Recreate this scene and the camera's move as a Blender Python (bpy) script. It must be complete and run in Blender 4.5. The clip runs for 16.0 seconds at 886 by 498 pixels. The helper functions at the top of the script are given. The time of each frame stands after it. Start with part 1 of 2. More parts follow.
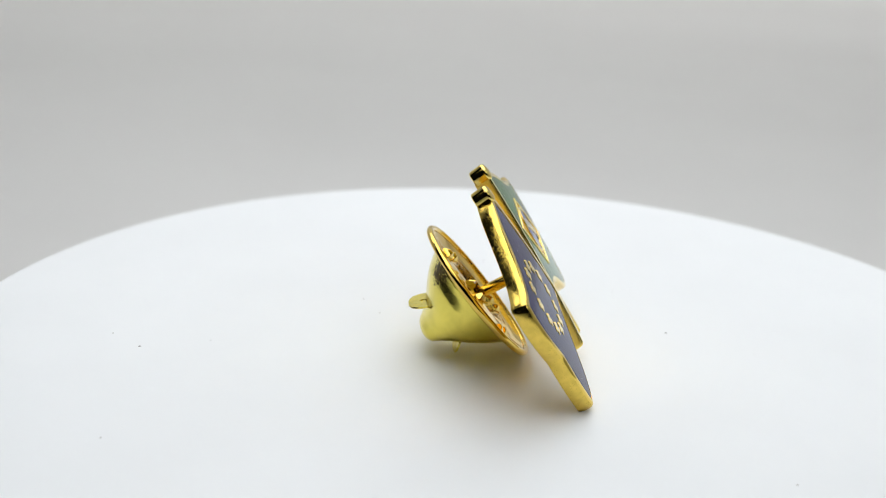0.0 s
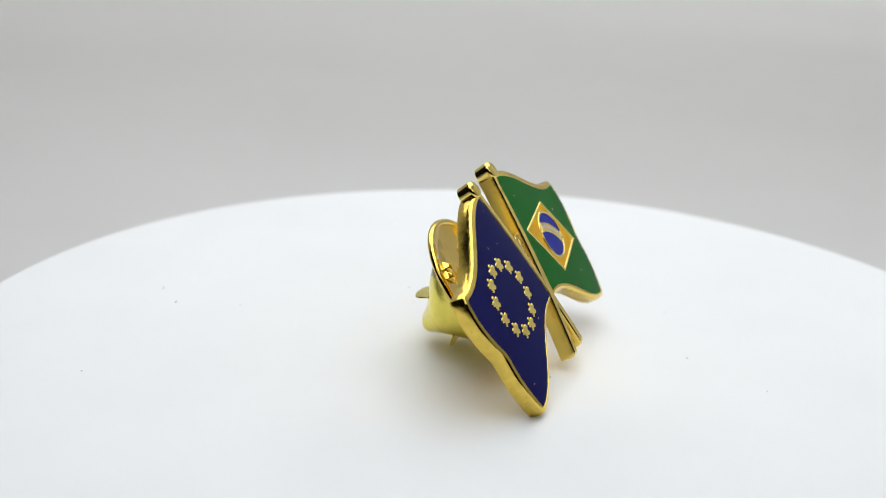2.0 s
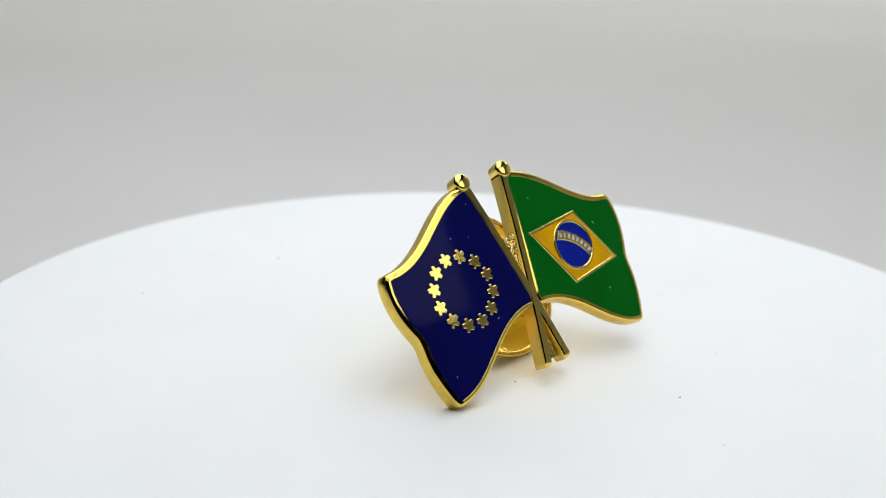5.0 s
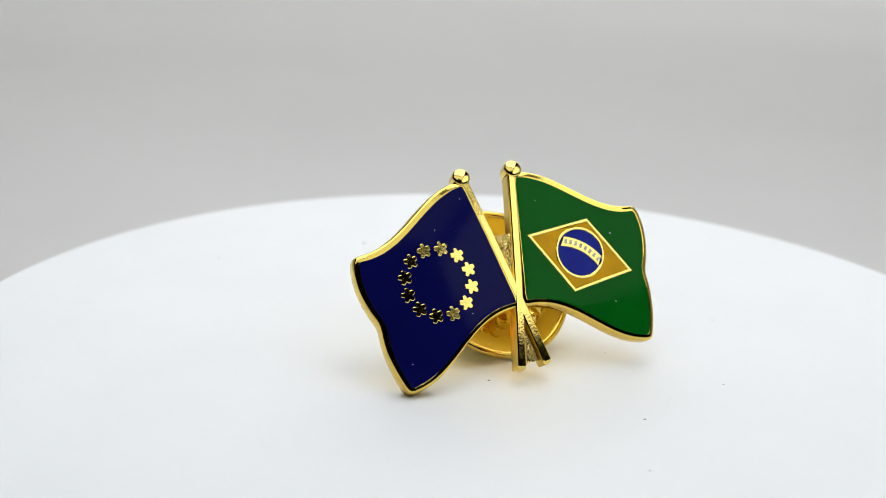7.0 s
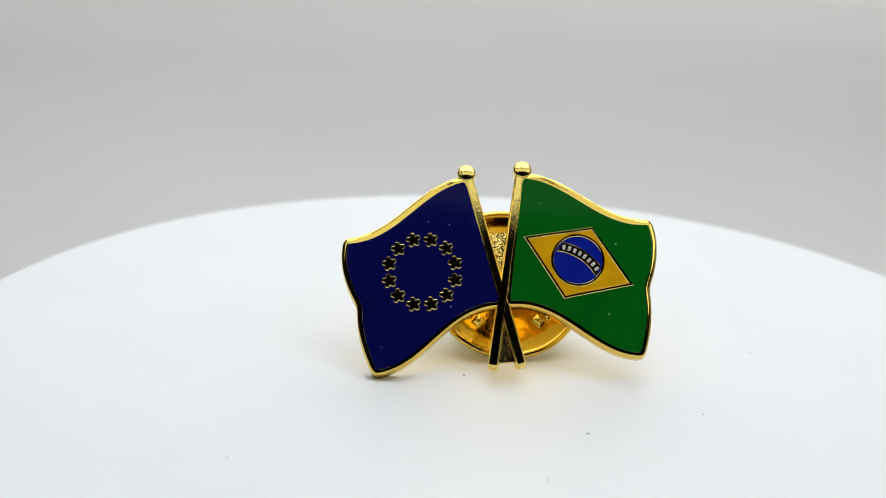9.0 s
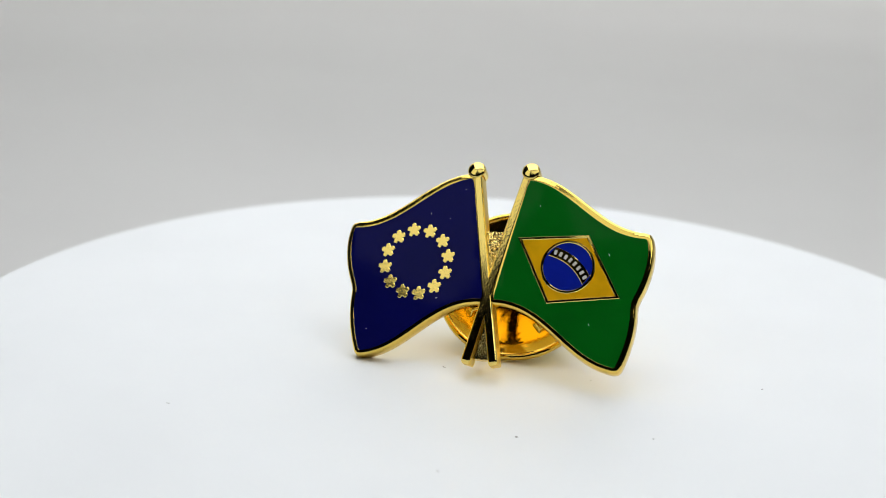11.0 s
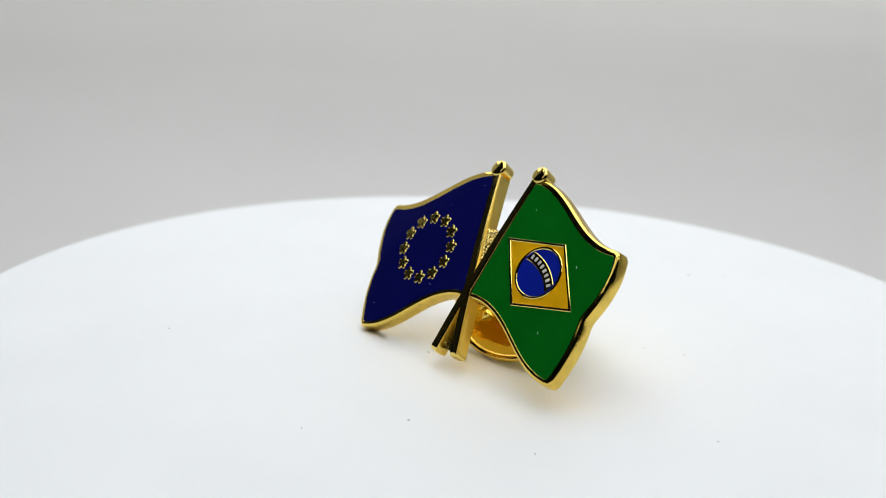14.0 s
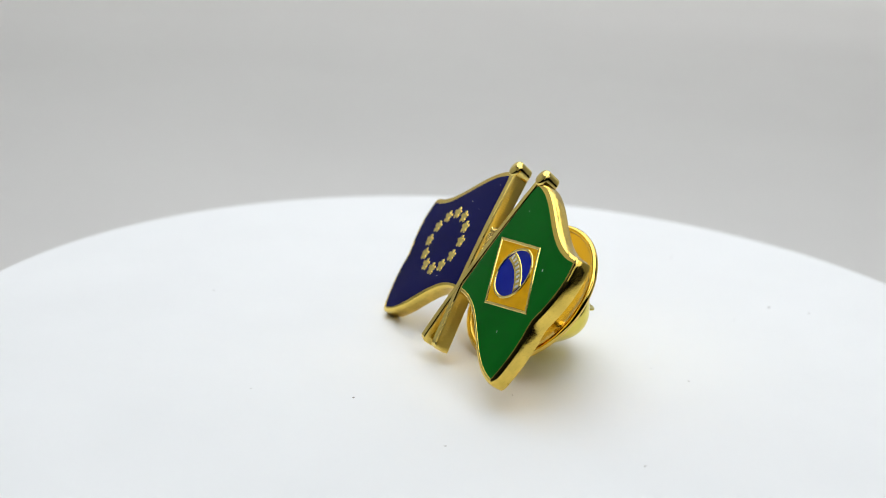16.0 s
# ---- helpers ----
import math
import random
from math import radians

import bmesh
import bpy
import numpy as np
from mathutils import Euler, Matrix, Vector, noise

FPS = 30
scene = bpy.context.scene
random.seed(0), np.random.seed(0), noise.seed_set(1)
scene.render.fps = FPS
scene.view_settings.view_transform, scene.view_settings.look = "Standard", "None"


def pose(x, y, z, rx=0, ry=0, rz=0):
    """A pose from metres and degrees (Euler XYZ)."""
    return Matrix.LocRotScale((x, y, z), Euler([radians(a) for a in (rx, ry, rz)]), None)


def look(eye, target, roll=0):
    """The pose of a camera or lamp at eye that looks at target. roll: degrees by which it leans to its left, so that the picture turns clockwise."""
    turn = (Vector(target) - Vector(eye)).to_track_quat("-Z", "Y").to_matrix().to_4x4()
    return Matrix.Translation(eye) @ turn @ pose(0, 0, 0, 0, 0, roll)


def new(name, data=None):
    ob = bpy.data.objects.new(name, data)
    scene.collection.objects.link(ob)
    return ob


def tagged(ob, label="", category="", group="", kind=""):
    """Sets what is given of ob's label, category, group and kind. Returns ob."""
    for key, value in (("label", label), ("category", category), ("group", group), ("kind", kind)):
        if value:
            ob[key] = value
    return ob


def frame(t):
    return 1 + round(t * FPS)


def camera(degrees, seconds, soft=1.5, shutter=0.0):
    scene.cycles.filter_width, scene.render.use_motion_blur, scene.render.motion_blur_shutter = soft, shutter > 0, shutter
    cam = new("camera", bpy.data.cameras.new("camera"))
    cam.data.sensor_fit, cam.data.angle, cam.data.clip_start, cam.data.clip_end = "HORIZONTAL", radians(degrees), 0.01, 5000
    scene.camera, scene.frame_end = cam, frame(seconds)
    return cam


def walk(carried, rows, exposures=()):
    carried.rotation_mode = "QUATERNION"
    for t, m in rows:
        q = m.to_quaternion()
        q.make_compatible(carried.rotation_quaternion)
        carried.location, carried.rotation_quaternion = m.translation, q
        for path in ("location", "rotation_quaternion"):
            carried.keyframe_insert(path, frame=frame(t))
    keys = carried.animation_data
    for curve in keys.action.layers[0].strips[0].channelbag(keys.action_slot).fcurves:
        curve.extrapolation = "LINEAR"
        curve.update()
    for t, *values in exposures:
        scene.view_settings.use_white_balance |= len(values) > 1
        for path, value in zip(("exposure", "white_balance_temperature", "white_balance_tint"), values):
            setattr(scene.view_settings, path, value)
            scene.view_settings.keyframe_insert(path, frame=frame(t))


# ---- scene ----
from mathutils import geometry

# ---- camera, standing still ----
cam = camera(39.8, 16.0, soft=0.65)
cam.data.dof.use_dof = True
cam.data.dof.focus_distance = 0.086
cam.data.dof.aperture_fstop = 42
VIEW = Matrix.Translation((-0.004756, -0.085, 0.036939)) @ pose(0, 0, 0, 90 - 18.911) @ pose(0, 0, 0, 0, 0, 3.333)
walk(cam, [(0.0, VIEW), (16.0, VIEW)])

# ---- world: the closed studio gets its light from its own panels ----
world = bpy.data.worlds.new("world")
world.use_nodes = True
world.node_tree.nodes["Background"].inputs[0].default_value = (0.02, 0.02, 0.022, 1)
world.node_tree.nodes["Background"].inputs[1].default_value = 0.2
scene.world = world
scene.view_settings.exposure = 0.0
scene.cycles.caustics_reflective = True   # gold throws warm light on the white plate
scene.cycles.blur_glossy = 0.0

TOP_LIGHT = 2.47   # radiance of the overhead panel
BACK_LIGHT = 2.27    # radiance of the panel over the backdrop
FRONT_LIGHT = 0.98    # radiance of the dimmer panel before it
RIGHT_LIGHT = 1.55   # radiance of the wider side softbox
LEFT_LIGHT = 0.95    # radiance of the narrower one
RATE = -9.797        # degrees a second of the turntable
K = 0.00085          # one drawing unit of the badge, in metres


# ---- materials ----
def material(name, base, rough, metal=0.0, bump=(), tone=(), coat=0.0, spec=0.5):
    """bump: rows of (size in metres, depth in metres); tone: (size in metres, darkening 0..1); rough may be a pair, mixed by noise."""
    m = bpy.data.materials.new(name)
    m.use_nodes = True
    nt = m.node_tree
    b = nt.nodes["Principled BSDF"]
    b.inputs["Metallic"].default_value = metal
    b.inputs["Coat Weight"].default_value = coat
    b.inputs["Coat Roughness"].default_value = 0.03
    b.inputs["Specular IOR Level"].default_value = spec
    co = nt.nodes.new("ShaderNodeTexCoord")

    def noise_at(size, detail=3.0):
        n = nt.nodes.new("ShaderNodeTexNoise")
        n.inputs["Scale"].default_value = 1.0 / size
        n.inputs["Detail"].default_value = detail
        nt.links.new(co.outputs["Object"], n.inputs["Vector"])
        return n

    if tone:
        n = noise_at(tone[0], 4.0)
        mix = nt.nodes.new("ShaderNodeMix")
        mix.data_type = "RGBA"
        ramp = nt.nodes.new("ShaderNodeMapRange")
        ramp.inputs["From Min"].default_value, ramp.inputs["From Max"].default_value = 0.35, 0.7
        nt.links.new(n.outputs["Fac"], ramp.inputs["Value"])
        nt.links.new(ramp.outputs["Result"], mix.inputs["Factor"])
        mix.inputs[6].default_value = (*base, 1)
        mix.inputs[7].default_value = (*[c * (1 - tone[1]) for c in base], 1)
        nt.links.new(mix.outputs[2], b.inputs["Base Color"])
    else:
        b.inputs["Base Color"].default_value = (*base, 1)
    if isinstance(rough, tuple):
        n = noise_at(rough[2], 5.0)
        ramp = nt.nodes.new("ShaderNodeMapRange")
        ramp.inputs["From Min"].default_value, ramp.inputs["From Max"].default_value = 0.35, 0.75
        ramp.inputs["To Min"].default_value, ramp.inputs["To Max"].default_value = rough[0], rough[1]
        nt.links.new(n.outputs["Fac"], ramp.inputs["Value"])
        nt.links.new(ramp.outputs["Result"], b.inputs["Roughness"])
    else:
        b.inputs["Roughness"].default_value = rough
    last = None
    for size, depth in bump:
        n = noise_at(size)
        bp = nt.nodes.new("ShaderNodeBump")
        bp.inputs["Strength"].default_value = 1.0
        bp.inputs["Distance"].default_value = depth
        nt.links.new(n.outputs["Fac"], bp.inputs["Height"])
        if last:
            nt.links.new(last.outputs["Normal"], bp.inputs["Normal"])
        last = bp
    if last:
        nt.links.new(last.outputs["Normal"], b.inputs["Normal"])
    return m


def brushed(m, across, depth):
    """Adds fine parallel polishing marks, across metres apart, to a material."""
    nt = m.node_tree
    b = nt.nodes["Principled BSDF"]
    co, mp, n, bp = (nt.nodes.new("ShaderNode" + k) for k in ("TexCoord", "Mapping", "TexNoise", "Bump"))
    mp.inputs["Rotation"].default_value = (0, 0, radians(4))
    mp.inputs["Scale"].default_value = (0.06 / across, 1 / across, 1 / across)
    n.inputs["Scale"].default_value, n.inputs["Detail"].default_value = 1.0, 4.0
    bp.inputs["Distance"].default_value = depth
    nt.links.new(co.outputs["Object"], mp.inputs["Vector"])
    nt.links.new(mp.outputs["Vector"], n.inputs["Vector"])
    nt.links.new(n.outputs["Fac"], bp.inputs["Height"])
    if b.inputs["Normal"].links:
        nt.links.new(b.inputs["Normal"].links[0].from_socket, bp.inputs["Normal"])
    nt.links.new(bp.outputs["Normal"], b.inputs["Normal"])
    return m


def glowing(name, colour, strength):
    m = bpy.data.materials.new(name)
    m.use_nodes = True
    nt = m.node_tree
    nt.nodes.remove(nt.nodes["Principled BSDF"])
    e = nt.nodes.new("ShaderNodeEmission")
    e.inputs[0].default_value, e.inputs[1].default_value = (*colour, 1), strength
    nt.links.new(e.outputs[0], nt.nodes["Material Output"].inputs[0])
    return m


GOLD = material("polished gold plating", (0.86, 0.63, 0.13), (0.05, 0.14, 0.0005), 1.0, ((0.0012, 0.000010), (0.00022, 0.000003)))
GOLD_SIDE = material("cast gold edge", (0.84, 0.60, 0.115), (0.10, 0.30, 0.0004), 1.0, ((0.0011, 0.000026), (0.00020, 0.000012)), (0.0007, 0.2))
GOLD_FLAT = material("gold plating, flat", (0.87, 0.67, 0.18), (0.04, 0.11, 0.0004), 1.0, ((0.0009, 0.0000022), (0.0001, 0.0000012)))
GOLD_GRAIN = material("grained cast gold", (0.90, 0.68, 0.22), 0.1, 1.0, ((0.00012, 0.000016),))
GOLD_POLE = material("pitted gold plating", (0.87, 0.67, 0.18), (0.04, 0.11, 0.0004), 1.0, ((0.0009, 0.000003), (0.00016, 0.0000045)))
GOLD_CAST = material("satin cast gold", (0.88, 0.67, 0.17), (0.28, 0.42, 0.0004), 1.0, ((0.0006, 0.00002), (0.00012, 0.000003)))
MIRROR_BRASS = material("mirror brass plating", (0.80, 0.56, 0.115), (0.05, 0.15, 0.0012), 1.0, ((0.0022, 0.00005), (0.0005, 0.000006)))
brushed(MIRROR_BRASS, 0.0003, 0.000006)
# darker brass colour that stands in for a dark reflection on the clutch cone
DARK_REFLECTION = material("brass, painted dark reflection", (0.15, 0.11, 0.03), (0.2, 0.4, 0.0004), 1.0, ((0.0003, 0.00002),), (0.0003, 0.5))
BRASS = material("yellow brass plating", (0.84, 0.71, 0.14), (0.13, 0.28, 0.0009), 1.0, ((0.0014, 0.00002), (0.00030, 0.000012), (0.00014, 0.000005)), (0.0012, 0.16))
BLUE = material("navy enamel", (0.004, 0.005, 0.088), (0.04, 0.09, 0.003), 0.0, ((0.0016, 0.0000015),), (0.004, 0.15), 0.0, 0.065)
GREEN = material("green enamel", (0.002, 0.134, 0.009), (0.04, 0.09, 0.003), 0.0, ((0.0016, 0.0000015),), (0.004, 0.12), 0.0, 0.065)
brushed(BLUE, 0.0004, 0.0000035)
brushed(GREEN, 0.0004, 0.0000035)
YELLOW = material("amber yellow enamel", (0.90, 0.47, 0.006), (0.06, 0.14, 0.002), 0.0, ((0.001, 0.000003),), (0.0015, 0.2), 0.0, 0.08)
ROYAL = material("royal blue enamel", (0.006, 0.018, 0.34), (0.05, 0.12, 0.002), 0.0, ((0.001, 0.000003),), (0.0015, 0.15), 0.0, 0.10)
PALE = material("pale grey enamel", (0.74, 0.71, 0.66), 0.2, 0.0, ((0.0003, 0.00001),), (0.0003, 0.3))
FLECK = material("pale scratch", (0.7, 0.72, 0.75), 0.5)
PLATE = material("white satin plastic", (0.83, 0.845, 0.86), (0.42, 0.6, 0.01), 0.0, ((0.0006, 0.000004),), (0.02, 0.03))
DUST = material("grey dust", (0.55, 0.53, 0.52), 0.9, 0.0, (), (0.0002, 0.4))
WHITE_BOARD = material("white card", (0.68, 0.68, 0.675), 0.7, 0.0, ((0.003, 0.00002),), (0.1, 0.05))
DARK_DUST = material("dark dust", (0.3, 0.29, 0.28), 0.9, 0.0, (), (0.0002, 0.4))
PAPER = material("grey backdrop paper", (0.60, 0.592, 0.58), 0.85, 0.0, ((0.002, 0.00002),), (0.12, 0.05))
GREY_BOARD = material("grey card", (0.50, 0.50, 0.495), 0.75, 0.0, ((0.003, 0.00002),), (0.1, 0.05))
CHARCOAL = material("dark studio wall", (0.012, 0.012, 0.013), 0.9, 0.0, ((0.01, 0.0005),), (0.2, 0.3))
BLACK = material("black lamp housing", (0.015, 0.015, 0.016), 0.5, 0.0, (), (0.05, 0.3))
TOP_GLOW = glowing("overhead diffuser glow", (0.955, 0.99, 1.01), TOP_LIGHT)
BACK_GLOW = glowing("backdrop diffuser glow", (0.98, 0.99, 0.985), BACK_LIGHT)
FRONT_GLOW = glowing("front diffuser glow", (0.97, 0.99, 1.0), FRONT_LIGHT)
RIGHT_GLOW = glowing("bright softbox glow", (1.0, 1.0, 0.99), RIGHT_LIGHT)
LEFT_GLOW = glowing("dim softbox glow", (1.0, 1.0, 0.99), LEFT_LIGHT)


# ---- mesh helpers ----
def part(name, bm, mat, parent=None, label="", smooth=40):
    bmesh.ops.recalc_face_normals(bm, faces=bm.faces)
    me = bpy.data.meshes.new(name)
    bm.to_mesh(me)
    bm.free()
    me.materials.append(mat)
    if smooth:
        me.shade_smooth()
        me.set_sharp_from_angle(angle=radians(smooth))
    ob = new(name, me)
    if parent:
        ob.parent = parent
    if label:
        tagged(ob, label)
    return ob


def rough_sides(ob, mat, below=0.45):
    """Gives the faces that stand upright on the badge a second material."""
    ob.data.materials.append(mat)
    for f in ob.data.polygons:
        if abs(f.normal.z) < below:
            f.material_index = 1
    return ob


def cubic(a, b, c, d, n):
    """n points of a cubic arc from a on, without its end."""
    out = []
    for i in range(n):
        u = i / n
        w = ((1 - u) ** 3, 3 * u * (1 - u) ** 2, 3 * u * u * (1 - u), u ** 3)
        out.append(tuple(sum(k * p[j] for k, p in zip(w, (a, b, c, d))) for j in (0, 1)))
    return out


def inset(points, d):
    """A closed counterclockwise outline moved inwards by d."""
    out, n = [], len(points)
    for i in range(n):
        p, q, r = Vector(points[i - 1]), Vector(points[i]), Vector(points[(i + 1) % n])
        a, b = (q - p).normalized(), (r - q).normalized()
        na, nb = Vector((-a.y, a.x)), Vector((-b.y, b.x))
        s = na + nb
        s *= 2 / max(s.length_squared, 0.9)
        out.append((q.x + s.x * d, q.y + s.y * d))
    return out


def skin(bm, rings, closed=True):
    """Quads between rings of equal length."""
    vs = [[bm.verts.new(p) for p in ring] for ring in rings]
    n = len(vs[0])
    for a, b in zip(vs, vs[1:]):
        for i in range(n if closed else n - 1):
            bm.faces.new((a[i], a[(i + 1) % n], b[(i + 1) % n], b[i]))
    return vs


def raised(points, sections, cap_top=True, cap_bottom=True, step=0.0, outer=None):
    """An outline carried through sections of (inset, height), with its ends closed; drawing units. outer: a wider outline for the sections near the edge."""
    bm = bmesh.new()
    rings = [[(x * K, y * K, h * K) for x, y in inset(outer if outer and d < 0.3 else points, d)] for d, h in sections]
    vs = skin(bm, rings)
    for ring, wanted in ((vs[-1], cap_top), (vs[0], cap_bottom)):
        if wanted:
            for tri in geometry.tessellate_polygon([[v.co for v in ring]]):
                bm.faces.new([ring[i] for i in tri])
    if step:
        # a wide face is cut into small ones, so that it can follow the dome
        for axis in (0, 1):
            span = [p[axis] for p in points]
            direction = (1, 0, 0) if axis == 0 else (0, 1, 0)
            at = math.floor(min(span) / step) * step + step
            while at < max(span):
                bmesh.ops.bisect_plane(bm, geom=bm.verts[:] + bm.edges[:] + bm.faces[:], dist=1e-9, plane_co=Vector(direction) * at * K, plane_no=direction)
                at += step
    return bm


def band_ring(outer, inner, low, high, bevel):
    """A raised band between two outlines of equal length."""
    bm = bmesh.new()
    rings = [[(x * K, y * K, low * K) for x, y in outer], [(x * K, y * K, (high - bevel) * K) for x, y in outer],
             [(x * K, y * K, high * K) for x, y in inset(outer, bevel)], [(x * K, y * K, high * K) for x, y in inset(inner, -bevel)],
             [(x * K, y * K, (high - bevel) * K) for x, y in inner], [(x * K, y * K, low * K) for x, y in inner]]
    vs = skin(bm, rings)
    n = len(outer)
    for i in range(n):
        bm.faces.new((vs[-1][i], vs[-1][(i + 1) % n], vs[0][(i + 1) % n], vs[0][i]))
    return bm


def turned(profile, n=96, scale=1.0, squash=None):
    """A profile of (radius, height) turned about z."""
    bm = bmesh.new()
    rings = []
    for r, h in profile:
        ring = []
        for i in range(n):
            a = 2 * math.pi * i / n
            x, y = r * math.cos(a), r * math.sin(a)
            if squash:
                x, y = squash(x, y, h)
            ring.append((x * scale, y * scale, h * scale))
        rings.append(ring)
    vs = skin(bm, rings)
    for ring in (vs[0], vs[-1]):
        if (ring[0].co - ring[n // 2].co).length > 1e-7:
            bm.faces.new(ring)
    bmesh.ops.remove_doubles(bm, verts=bm.verts, dist=1e-8)
    return bm


def block(x0, x1, y0, y1, z0, z1, bevel=0.0):
    bm = bmesh.new()
    bmesh.ops.create_cube(bm, size=1)
    for v in bm.verts:
        v.co = ((x0, x1)[v.co.x > 0], (y0, y1)[v.co.y > 0], (z0, z1)[v.co.z > 0])
    if bevel:
        bmesh.ops.bevel(bm, geom=bm.edges[:], offset=bevel, segments=2, affect="EDGES")
    return bm


# ---- the studio round the turntable ----
def build_studio():
    z = -0.036
    tagged(part("floor", block(-0.62, 0.62, -0.92, 0.92, z - 0.02, z), PAPER), "matt light grey paper sheet under the turntable", "backdrop", kind="structure")
    x = 0.6
    for name, box, mat in (("wall_north", (-x, x, 0.9, 0.92, z - 0.02, 0.75), WHITE_BOARD), ("wall_south", (-x, x, -0.92, -0.9, z - 0.02, 0.75), CHARCOAL),
                           ("wall_east_back", (x, x + 0.02, -0.2, 0.92, z - 0.02, 0.75), WHITE_BOARD), ("wall_west_back", (-x - 0.02, -x, 0.21, 0.92, z - 0.02, 0.75), GREY_BOARD),
                           ("wall_east_front", (x, x + 0.02, -0.92, -0.2, z - 0.02, 0.75), CHARCOAL), ("wall_west_front", (-x - 0.02, -x, -0.92, 0.21, z - 0.02, 0.75), CHARCOAL)):
        tagged(part(name, block(*box), mat), "plain studio wall" + {WHITE_BOARD: " of white card", GREY_BOARD: " of grey card"}.get(mat, " in charcoal"), "wall", kind="structure")
    tagged(part("ceiling", block(-0.62, 0.62, -0.92, 0.92, 0.75, 0.77), CHARCOAL), "dark studio ceiling", "ceiling", kind="structure")


def lamp_panel(name, width, height, m, glow, label):
    """A flat lamp that shines along its -z."""
    box = new(name)
    box.matrix_world = m
    w, h = width / 2, height / 2
    bm = bmesh.new()
    rim = 0.008
    skin(bm, [[(-w - rim, -h - rim, -0.004), (w + rim, -h - rim, -0.004), (w + rim, h + rim, -0.004), (-w - rim, h + rim, -0.004)],
              [(-w - rim, -h - rim, 0.03), (w + rim, -h - rim, 0.03), (w + rim, h + rim, 0.03), (-w - rim, h + rim, 0.03)]])
    bm.faces.new([v for v in bm.verts][4:8])
    part("housing", bm, BLACK, box, smooth=0)
    part("diffuser", block(-w, w, -h, h, 0.0, 0.003), glow, box, "glowing white diffuser", smooth=0)
    for x in (-w * 0.7, w * 0.7):
        top = m @ Vector((x, 0, 0.03))
        rod = part("hanger", turned([(0.0, 0.0), (0.004, 0.0), (0.004, 0.752 - top.z), (0.0, 0.752 - top.z)], 12), BLACK, box, "thin black hanging rod")
        rod.matrix_parent_inverse = m.inverted()
        rod.matrix_basis = Matrix.Translation(top)
    return tagged(box, label, "studio lamp")


def toward(az, el, d):
    """A point at d metres from the turntable: azimuth from the camera's side to the right, elevation, in degrees."""
    a, e = radians(az), radians(el)
    return Vector((d * math.cos(e) * math.sin(a), -d * math.cos(e) * math.cos(a), d * math.sin(e)))


build_studio()
lamp_panel("overhead_lamp", 0.22, 0.24, pose(0, 0.058, 0.20), TOP_GLOW, "square overhead lamp panel with white diffuser")
lamp_panel("front_lamp", 0.24, 0.079, pose(0.02, -0.1315, 0.24), FRONT_GLOW, "narrow dimmer lamp panel with white diffuser")
lamp_panel("backdrop_lamp", 1.1, 0.52, pose(0, 0.62, 0.50), BACK_GLOW, "wide lamp panel over the grey backdrop")
for az, el, w, h, roll, word, glow in ((62.6, 46, 0.265, 0.19, -10, "wider", RIGHT_GLOW), (-56.0, 48, 0.155, 0.155, 0, "narrower", LEFT_GLOW)):
    box = lamp_panel("softbox", w, h, look(toward(az, el, 0.46), (0, 0, 0.01), roll), glow, word + " rectangular softbox with white diffuser")
    tagged(box, group="side softboxes")


# ---- the turntable ----
def build_turntable():
    top = new("turntable")
    lean = Vector((-0.0145, 0.0057, 1)).normalized().to_track_quat("Z", "Y").to_matrix().to_4x4()
    r = 0.04295
    prof = [(0.0, -0.007), (r - 0.0008, -0.007), (r - 0.0002, -0.0066), (r, -0.006), (r, -0.0012)]
    for i in range(1, 9):
        a = radians(90 * i / 8)
        prof.append((r - 0.0008 + 0.0008 * math.cos(a), -0.0008 + 0.0008 * math.sin(a)))
    prof += [(r * 0.7, 0.0), (r * 0.35, 0.0), (0.0, 0.0)]
    disc = part("plate", turned(prof, 256), PLATE, top, "round white satin plate", 50)
    disc.matrix_local = pose(-0.000537, -0.000597, 0.0) @ lean
    part("base", turned([(0.0, -0.036), (0.036, -0.036), (0.0375, -0.034), (0.0375, -0.0105), (0.036, -0.009), (0.0, -0.009)], 128), PLATE, top, "round white base under the plate")
    rng = random.Random(4)
    # small crumbs of dust stuck to the plate: place in mm, size in mm
    for x, y, s in ((-2.7, -4.8, 0.34), (5.4, -13.1, 0.36), (2.4, -19.5, 0.24), (7.6, -2.3, 0.22), (19.2, 1.65, 0.28), (8.45, 11.3, 0.26), (13.6, -9.5, 0.26),
                    (5.8, 9.7, 0.2), (-17.2, -18.5, 0.3), (-3.5, 26.5, 0.36), (-17.3, 25.0, 0.3), (-1.5, 29.1, 0.3), (-1.6, 21.7, 0.22)):
        bm = bmesh.new()
        bmesh.ops.create_icosphere(bm, subdivisions=2, radius=0.00034 * s)
        for v in bm.verts:
            v.co = (v.co.x * rng.uniform(0.5, 1.3), v.co.y * rng.uniform(0.3, 0.8), v.co.z * 0.22)
        sp = part("speck", bm, DARK_DUST if s > 0.33 else DUST, top, "tiny grey speck of dust")
        zz = 0.0145 * (x * 0.001) - 0.0057 * (y * 0.001) + 0.00002
        sp.matrix_local = pose(x * 0.001, y * 0.001, zz, 0, 0, rng.uniform(-40, 40))
    return tagged(top, "small white round turntable with a satin top", "turntable")


turntable = build_turntable()

# ---- the badge: two crossed flags on one casting, with its clutch ----
PIN_AT = Matrix(((0.992019, -0.126089, 0.000635, -0.0000646), (0.067516, 0.526926, -0.847225, -0.0035407), (0.106491, 0.840506, 0.531234, 0.0051156), (0, 0, 0, 1)))
MID = -0.08   # the badge's line of symmetry
BACK = -1.4   # its back face


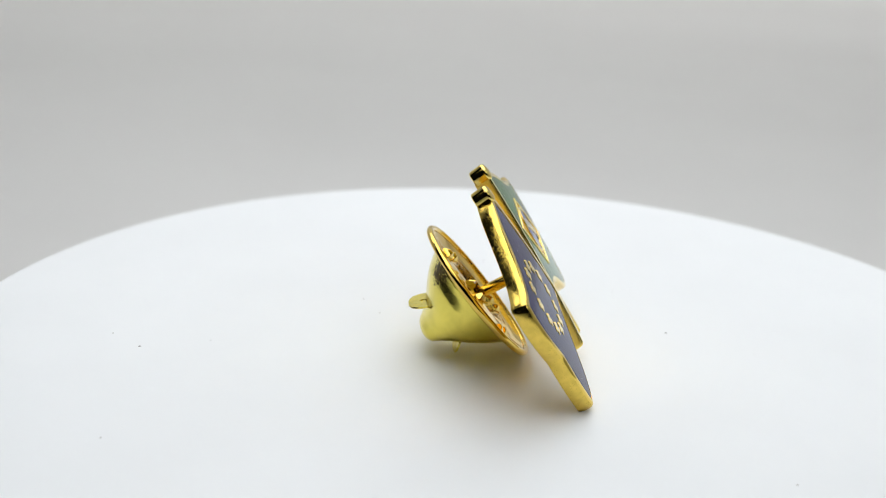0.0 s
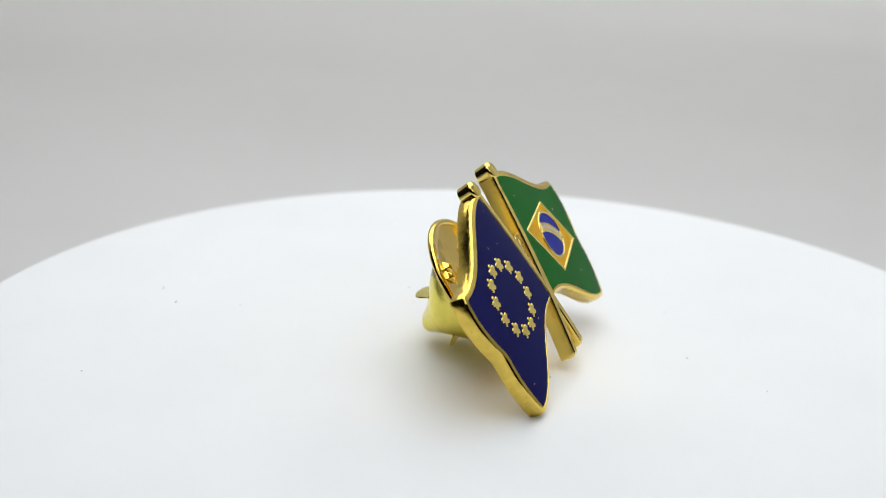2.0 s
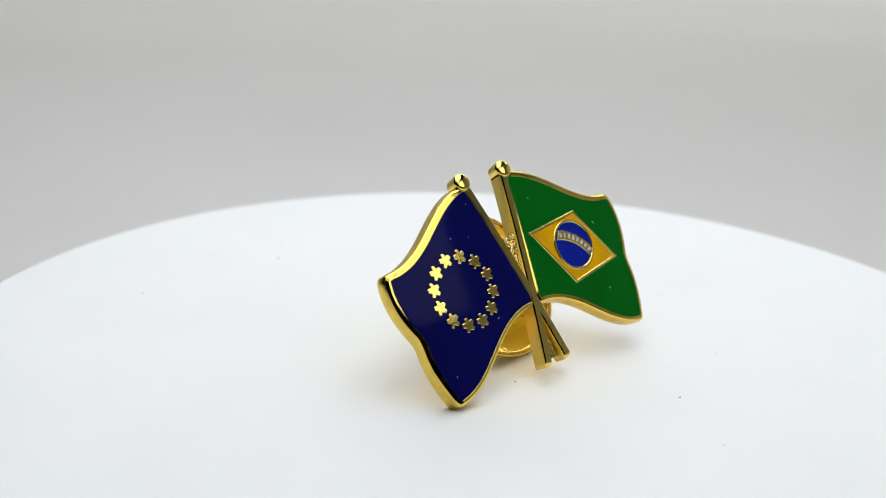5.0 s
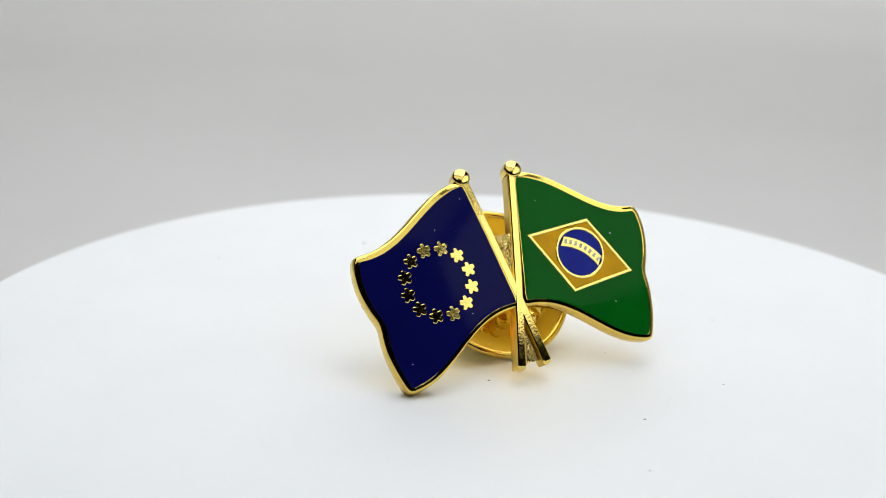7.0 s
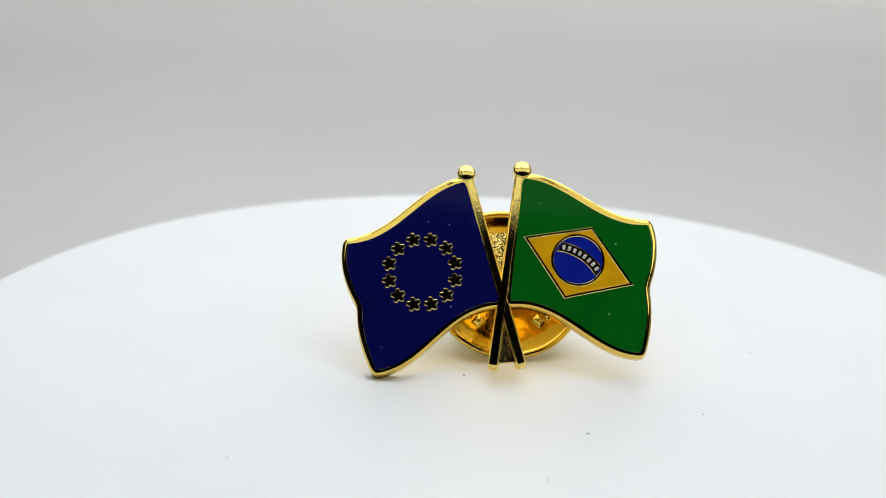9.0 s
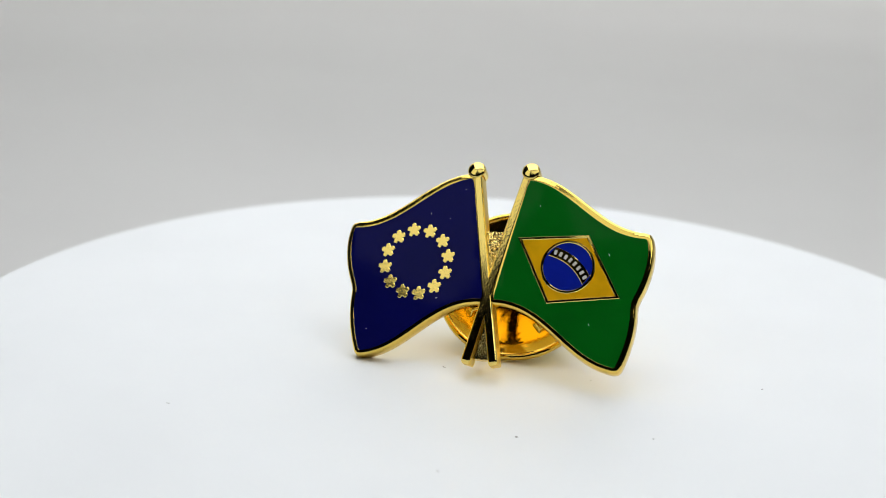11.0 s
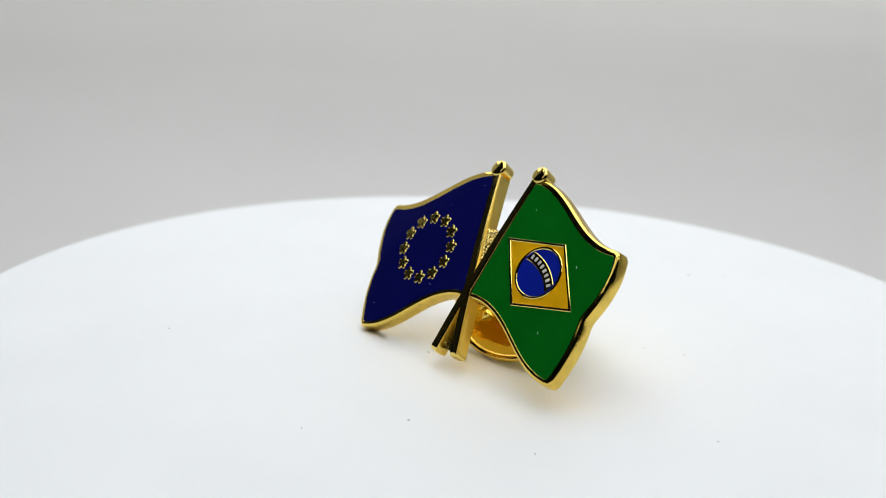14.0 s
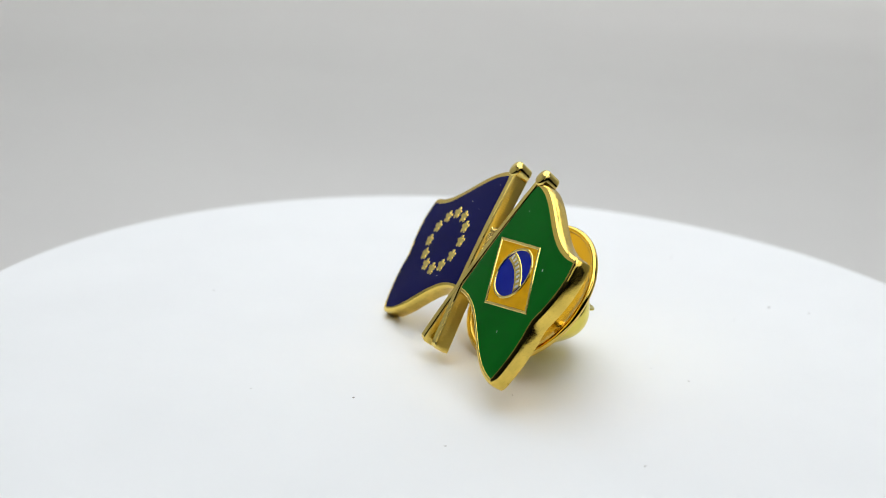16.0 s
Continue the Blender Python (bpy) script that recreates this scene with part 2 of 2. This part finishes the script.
def dome(x, y):
    """The casting is pressed slightly convex: its height over the flat drawing, in drawing units."""
    return 0.30 - 0.005 * x - 0.0025 * x * x - 0.0031 * y * y


def press(ob):
    """Bends a part of the casting, and all its sub-parts, to the dome."""
    m = ob.matrix_local.copy() if ob.name.startswith("finial") else Matrix()
    back = m.inverted()
    for v in ob.data.vertices:
        p = m @ v.co
        p.z += K * dome(p.x / K, p.y / K)
        v.co = back @ p
    ob.data.update()
    for child in ob.children:
        press(child)


def flag_outline(side):
    """The wavy flag, counterclockwise; side -1 for the blue one, +1 for its mirror image."""
    top = ((-2.2, 11.45), (-6.55, 11.25), (-8.84, 6.19), (-13.25, 6.64))
    fly = ((-13.25, 6.64), (-13.93, 4.62), (-13.34, 2.42), (-12.43, 0.57))
    low = ((-12.43, 0.57), (-12.66, -1.42), (-12.16, -3.45), (-11.4, -5.28))
    foot = ((-11.4, -5.28), (-6.85, -5.11), (-5.08, 0.28), (0.0, -0.22))
    pts = cubic(*top, 26) + cubic(*fly, 14) + cubic(*low, 14) + cubic(*foot, 26)
    pts += [(0.0 - 2.2 * i / 12, -0.22 + 11.67 * i / 12) for i in range(12)]
    if side > 0:
        pts = [(2 * MID - x, y) for x, y in reversed(pts)]
    return pts


def soften(pts, k=2):
    """Rounds the corners of a closed outline a little."""
    n = len(pts)
    for _ in range(k):
        pts = [tuple(0.25 * pts[i - 1][j] + 0.5 * pts[i][j] + 0.25 * pts[(i + 1) % n][j] for j in (0, 1)) for i in range(n)]
    return pts


def pole_mesh(x0, y0, x1, y1, lift):
    """A flat-topped pole with rounded shoulders between two ends."""
    bm = bmesh.new()
    a, b = Vector((x0, y0)), Vector((x1, y1))
    t = (b - a).normalized()
    s = Vector((-t.y, t.x))
    prof = ((-0.42, BACK), (-0.42, -0.74), (-0.42, -0.60), (-0.42, -0.52), (-0.42, -0.34), (-0.40, -0.19), (-0.35, -0.08), (-0.26, 0.0), (0.26, 0.0), (0.35, -0.08), (0.40, -0.19), (0.42, -0.34), (0.42, -0.52), (0.42, -0.60), (0.42, -0.74), (0.42, BACK))
    rings = []
    n = 292
    stations = [(i / n, 1.0, 0.0) for i in range(n)] + [(1.0, 1.0, 0.0), (1.008, 0.99, -0.04), (1.015, 0.95, -0.13), (1.020, 0.88, -0.27), (1.023, 0.78, -0.45)]
    for u, wide, drop in stations:
        c = a + (b - a) * u
        taper = 0.92 + 0.12 * u
        bead = 0.5 + 0.5 * noise.noise(Vector((u * 60, x0, 2.0)))
        rib = (0.0, 0.05, 0.05, 0.0)[len(rings) % 4] * bead if u < 0.985 else 0.0
        ring = []
        for w, h in prof:
            v = (w - math.copysign(rib, w) * (-0.55 < h < -0.3)) * wide * taper
            ring.append(((c.x + s.x * v) * K, (c.y + s.y * v) * K, (max(h + lift + drop, BACK) if h > BACK else BACK) * K))
        rings.append(ring)
    vs = skin(bm, rings)
    bm.faces.new(vs[0])
    bm.faces.new(list(reversed(vs[-1])))
    return bm


def finial_mesh():
    """A button-shaped pole top with a rounded edge."""
    prof = [(0.0, BACK), (0.71, BACK), (0.78, BACK + 0.08), (0.80, -0.22)]
    for i in range(1, 7):
        a = radians(90 * i / 6)
        prof.append((0.54 + 0.26 * math.cos(a), -0.22 + 0.30 * math.sin(a)))
    prof += [(0.46, 0.098), (0.36, 0.118), (0.24, 0.134), (0.12, 0.143), (0.0, 0.146)]
    return turned(prof, 40, K)


def web_mesh(tri, high, seed, grain=0.085):
    """A grained sunken web between the poles."""
    bm = bmesh.new()
    n = 60
    rows = []
    apex, left, right = (Vector(p) for p in tri)
    for i in range(n + 1):
        u = i / n
        a, b = apex.lerp(left, u), apex.lerp(right, u)
        row = []
        for j in range(n + 1):
            p = a.lerp(b, j / n)
            g = noise.noise(Vector((p.x * 8, p.y * 8, seed))) + 0.8 * noise.noise(Vector((p.x * 15, p.y * 15, seed + 3)))
            row.append(bm.verts.new((p.x * K, p.y * K, (high + grain * g) * K)))
        rows.append(row)
    for i in range(n):
        for j in range(n):
            bm.faces.new((rows[i][j], rows[i + 1][j], rows[i + 1][j + 1], rows[i][j + 1]))
    edge = [r[0] for r in rows] + rows[-1][1:] + [r[-1] for r in reversed(rows[:-1])]
    low = [bm.verts.new((v.co.x, v.co.y, BACK * K)) for v in edge]
    m = len(edge)
    for i in range(m):
        bm.faces.new((edge[i], edge[(i + 1) % m], low[(i + 1) % m], low[i]))
    bmesh.ops.remove_doubles(bm, verts=bm.verts, dist=1e-8)
    return bm


def star_outline(cx, cy, turn):
    pts = []
    for i in range(90):
        a = 2 * math.pi * i / 90
        r = 0.545 + 0.115 * math.cos(5 * a) - 0.03 * math.cos(10 * a)
        pts.append((cx + r * math.cos(a + turn), cy + r * math.sin(a + turn)))
    return pts


def arc(cx, cy, r, a0, a1, n):
    return [(cx + r * math.cos(radians(a0 + (a1 - a0) * i / (n - 1))), cy + r * math.sin(radians(a0 + (a1 - a0) * i / (n - 1)))) for i in range(n)]


RIM = ((0.20, BACK), (0.05, BACK + 0.08), (0.0, BACK + 0.25), (0.0, -0.75), (0.015, -0.5), (0.05, -0.30), (0.10, -0.16), (0.17, -0.085), (0.25, -0.04), (0.33, -0.016), (0.42, -0.004), (0.50, 0.0), (0.52, -0.02), (0.53, -0.16))


def build_flag(pin, side):
    word, mat = (("blue", BLUE) if side < 0 else ("green", GREEN))
    outline = inset(soften(flag_outline(side), 1), -0.07)
    wide = [(x, y + 0.20 * math.sin(math.pi * min(max((abs(x - MID) - 2.2) / 11.2, 0.0), 1.0)) ** 0.6 * (y > 6.2)) for x, y in outline]
    body = part("flag", raised(outline, RIM + ((0.54, -0.5),), step=1.0, outer=wide), GOLD, pin, "wavy gold-plated flag casting with raised rim", 22)
    rough_sides(body, GOLD_SIDE)
    part("enamel_field", raised(inset(outline, 0.50), ((0.0, -0.15), (0.0, -0.022), (0.04, -0.012)), cap_bottom=False, step=0.6), mat, body, word + " glossy enamel field")
    return body


def build_badge():
    pin = new("lapel_pin")
    blue, green = build_flag(pin, -1), build_flag(pin, 1)
    for i in range(12):
        a = radians(11.5 + 30 * i)
        star = star_outline(-6.80 + 2.87 * math.cos(a), 3.24 + 2.87 * math.sin(a), radians(97))
        part("star", raised(star, ((0.0, -0.12), (0.0, -0.008), (0.05, 0.034)), cap_bottom=False), GOLD_FLAT, blue, "raised gold five-lobed star", 20)
    # diamond, globe and band on the green flag
    corners = ((1.98, 5.72), (4.95, 0.13), (10.95, 0.94), (7.98, 6.22))
    ring = []
    for p, q in zip(corners, corners[1:] + corners[:1]):
        ring += [(p[0] + (q[0] - p[0]) * i / 8, p[1] + (q[1] - p[1]) * i / 8) for i in range(8)]
    part("diamond_frame", band_ring(ring, inset(ring, 0.26), -0.12, 0.065, 0.05), GOLD_FLAT, green, "raised gold diamond outline", 25)
    part("diamond_enamel", raised(inset(ring, 0.24), ((0.0, -0.12), (0.0, 0.002)), cap_bottom=False, step=0.6), YELLOW, green, "amber yellow enamel diamond")
    gx, gy = 6.43, 3.38
    circle = arc(gx, gy, 2.30, 0, 352.5, 48)
    part("globe_ring", band_ring(circle, inset(circle, 0.24), -0.1, 0.085, 0.05), GOLD_FLAT, green, "raised gold ring", 25)
    part("globe_enamel", raised(inset(circle, 0.22), ((0.0, -0.1), (0.0, 0.022)), cap_bottom=False, step=0.6), ROYAL, green, "royal blue enamel disc")
    upper, lower = arc(4.05, 0.25, 4.94, 75.5, 30.0, 20), arc(4.05, 0.25, 4.06, 80.5, 23.5, 20)
    part("band", raised(lower + list(reversed(upper)), ((0.0, -0.1), (0.0, 0.035), (0.045, 0.075)), cap_bottom=False), GOLD_FLAT, green, "raised curved gold band", 25)
    for i in range(8):
        a = 73.5 - 6.15 * i
        p, t = Vector(arc(4.05, 0.25, 4.50, a, a, 2)[0]), radians(a)
        u, v = Vector((math.sin(t), -math.cos(t))), Vector((math.cos(t), math.sin(t)))
        quad = [tuple(p + u * sx * 0.125 + v * sy * 0.20) for sx, sy in ((-1, -1), (1, -1), (1, 1), (-1, 1))]
        if sum(quad[k][0] * quad[(k + 1) % 4][1] - quad[(k + 1) % 4][0] * quad[k][1] for k in range(4)) < 0:
            quad.reverse()
        part("bar", raised(quad, ((0.0, 0.0), (0.0, 0.080), (0.02, 0.088)), cap_bottom=False), PALE, green, "small pale grey bar on the band", 0)
    # poles, pole tops and webs
    rough_sides(part("pole", pole_mesh(-2.26, 11.3, 0.86, -4.95, 0.03), GOLD_POLE, pin, "gold flag pole with beaded shoulders", 24), GOLD_CAST)
    rough_sides(part("pole", pole_mesh(2.16, 11.3, -1.42, -4.95, 0.045), GOLD_POLE, pin, "gold flag pole with beaded shoulders", 24), GOLD_CAST)
    for x in (-2.42, 2.42):
        f = part("finial", finial_mesh(), GOLD_POLE, pin, "button-shaped gold pole top")
        f.matrix_local = pose(x * K, 11.72 * K, -0.36 * K, -9)
    part("web", web_mesh(((0.03, 1.7), (-1.0, 6.2), (0.95, 6.2)), -0.26, 1.0), GOLD_GRAIN, pin, "grained gold web between the poles")
    part("web", web_mesh(((-0.1, -0.1), (-1.35, -4.85), (0.78, -4.85)), -0.5, 8.0, 0.034), GOLD_GRAIN, pin, "grained gold web between the pole ends")
    # a few pale nicks in the enamel
    rng = random.Random(11)
    for x, y, who in ((-3.1, 9.9, blue), (-4.2, 7.2, blue), (-6.0, 7.6, blue), (-10.6, -2.9, blue), (-4.6, 0.1, blue), (3.6, 8.6, green), (9.8, 4.6, green), (8.6, -1.4, green)):
        s, a = rng.uniform(0.03, 0.05), rng.uniform(0, 3)
        long = rng.choice((1.0, 1.4, 3.0))
        pts = [(x + s * (long * math.cos(b) * math.cos(a) - 0.6 * math.sin(b) * math.sin(a)), y + s * (long * math.cos(b) * math.sin(a) + 0.6 * math.sin(b) * math.cos(a))) for b in (0, 1.26, 2.51, 3.77, 5.03)]
        part("nick", raised(pts, ((0.0, -0.03), (0.0, -0.008)), cap_bottom=False), FLECK, who, "tiny pale nick in the enamel", 0)
    for piece in list(pin.children):
        press(piece)
    post = part("post", turned([(0.0, -1.3), (0.75, -1.3), (0.75, -1.55), (0.52, -1.62), (0.5, -6.2), (0.3, -7.0), (0.0, -7.2)], 32, K), GOLD, pin, "round gold pin post")
    post.matrix_local = pose(0.75 * K, 2.55 * K, 0)
    build_clutch(pin)
    pin.matrix_world = PIN_AT
    return tagged(pin, "gold lapel pin of two crossed enamel flags leaning on its clutch", "lapel pin")


def wing_mesh(tip, root, flat, half):
    """A flat rounded tab with a small eye, from root to tip; flat: a vector across the tab."""
    bm = bmesh.new()
    tip, root = Vector(tip), Vector(root)
    t = (tip - root)
    length = t.length
    t.normalize()
    f = Vector(flat)
    f = (f - t * f.dot(t)).normalized()
    nrm = t.cross(f)
    outer, eye = [], []
    for i in range(32):
        a = 2 * math.pi * i / 32
        u, v = math.cos(a), math.sin(a)
        ru = length * 0.5 * (1 + math.copysign(abs(u) ** 0.8, u))
        outer.append(root + t * ru + f * half * math.copysign(abs(v) ** 0.8, v))
        eye.append(root + t * (length * 0.55 + 0.30 * u) + f * 0.22 * v)
    rings = []
    for pts, k, h in ((eye, 1, -0.08), (outer, 0.96, -0.08), (outer, 1, 0.0), (outer, 0.96, 0.08), (eye, 1, 0.08), (eye, 0.85, 0.03), (eye, 0.85, -0.03), (eye, 1, -0.08)):
        mid = sum(pts, Vector()) / 32
        rings.append([(mid + (p - mid) * k + nrm * h) * K for p in pts])
    skin(bm, rings)
    bmesh.ops.remove_doubles(bm, verts=bm.verts, dist=1e-8)
    return bm


def build_clutch(pin):
    """The butterfly clutch, drawn with its face at z = 0 and its cone towards -z."""
    m = Vector((0.121, 0.151, 1)).normalized()
    e1 = Vector((0, 1, 0)).cross(m).normalized()
    e2 = m.cross(e1)
    at = Matrix(((*[v.x for v in (e1, e2, m)], 0.713 * K), (*[v.y for v in (e1, e2, m)], 2.953 * K), (*[v.z for v in (e1, e2, m)], -5.79 * K), (0, 0, 0, 1)))
    prof = [(0.62, -0.75), (0.62, -0.24), (0.78, -0.34), (3.5, -0.36), (5.0, -0.34), (5.7, -0.22), (6.3, 0.0), (6.42, 0.04)]
    for i in range(11):
        a = radians(165 - 255 * i / 10)
        prof.append((6.72 + 0.31 * math.cos(a), 0.31 * math.sin(a)))
    prof += [(6.3, -0.42), (5.4, -0.58), (5.0, -0.7)]
    clutch = part("clutch", turned(prof, 112, K), MIRROR_BRASS, pin, "round brass butterfly clutch with rolled rim")
    clutch.matrix_local = at

    def pinch(x, y, h):
        k, q, n = (min(max((-h - start) / length, 0.0), 1.0) for start, length in ((0.4, 3.2), (2.4, 3.8), (1.6, 3.6)))
        k, q, n = (v * v * (3 - 2 * v) for v in (k, q, n))
        x *= 1 + (0.50 if x > 0 else 0.34) * k + 0.65 * q
        return x - 0.25 * q, y * (1 - 0.08 * q - (0.08 * n if y > 0 else 0.0)) + 0.12 * k
    knots = [(5.25, -0.5), (5.1, -0.75), (4.75, -1.2), (4.2, -1.95), (3.65, -2.6), (3.1, -3.2), (2.5, -3.8), (1.95, -4.4), (1.5, -4.95), (1.25, -5.35), (1.08, -5.65), (0.82, -5.9), (0.45, -6.07), (0.0, -6.13)]
    cone = []
    for (r0, h0), (r1, h1) in zip(knots, knots[1:]):
        cone += [(r0 + (r1 - r0) * i / 10, h0 + (h1 - h0) * i / 10) for i in range(10)]
    cone.append(knots[-1])
    shell = part("cone", turned(cone, 360, K, pinch), BRASS, clutch, "brass cone with a painted dark reflection behind the clutch disc")
    shell.data.materials.append(DARK_REFLECTION)
    # dark reflection painted on the cone's upper neck, its edge broken into speckles
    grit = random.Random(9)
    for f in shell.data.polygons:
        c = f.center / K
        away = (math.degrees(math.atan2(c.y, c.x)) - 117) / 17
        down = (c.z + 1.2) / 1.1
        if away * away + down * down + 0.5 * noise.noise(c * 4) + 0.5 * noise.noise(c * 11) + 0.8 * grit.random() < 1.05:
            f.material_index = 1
    part("wing", wing_mesh((0.9, 2.6, -5.65), (0.75, 1.2, -3.0), (1, -0.08, 0), 1.75), BRASS, clutch, "pale brass release wing with an eye")
    part("wing", wing_mesh((-0.9, -2.75, -5.0), (-0.7, -1.3, -2.8), (1, -0.1, 0), 2.0), BRASS, clutch, "pale brass release wing with an eye")
    # each punched dimple is a pair of small pyramids, side by side along the rim
    for i in range(4):
        a = radians(42 + 90 * i)
        bm = bmesh.new()
        for mid in (-0.52, 0.52):
            base = [(-0.55, mid - 0.46), (0.55, mid - 0.46), (0.55, mid + 0.46), (-0.55, mid + 0.46)]
            vs = skin(bm, [[(x * K, y * K, -0.4 * K) for x, y in base], [(x * K, y * K, -0.2 * K) for x, y in base],
                           [((x * 0.28 - 0.1) * K, (mid + (y - mid) * 0.3) * K, 0.22 * K) for x, y in base]])
            bm.faces.new(vs[2])
        bmesh.ops.bevel(bm, geom=bm.edges[:], offset=0.05 * K, segments=1, affect="EDGES")
        d = part("dimple", bm, GOLD, clutch, "punched gold dimple of two small pyramids", 30)
        d.matrix_local = pose(4.35 * math.cos(a) * K, 4.35 * math.sin(a) * K, -0.12 * K, 0, 0, math.degrees(a))
    for i in range(4):
        a = radians(20 + 90 * i)
        bm = bmesh.new()
        base = [(-0.5, -0.34), (0.5, -0.34), (0.35, 0.34), (-0.35, 0.34)]
        skin(bm, [[(x * K, y * K, -0.35 * K) for x, y in base], [(x * K, y * K, -0.15 * K) for x, y in base], [(x * 0.5 * K, (y * 0.25 - 0.25) * K, 0.38 * K) for x, y in base]])
        bm.verts.ensure_lookup_table()
        bm.faces.new(bm.verts[8:12])
        d = part("claw", bm, GOLD, clutch, "gold claw gripping the post", 30)
        d.matrix_local = pose(1.15 * math.cos(a) * K, 1.15 * math.sin(a) * K, -0.14 * K, 0, 0, math.degrees(a) - 90)
    return clutch


badge = build_badge()


# ---- motion ----
def motions():
    times = [0.5 * i for i in range(33)]
    walk(turntable, [(t, pose(0, 0, 0, 0, 0, RATE * (t - 9.0))) for t in times])
    walk(badge, [(t, pose(0, 0, 0, 0, 0, RATE * (t - 9.0)) @ PIN_AT) for t in times])


motions()
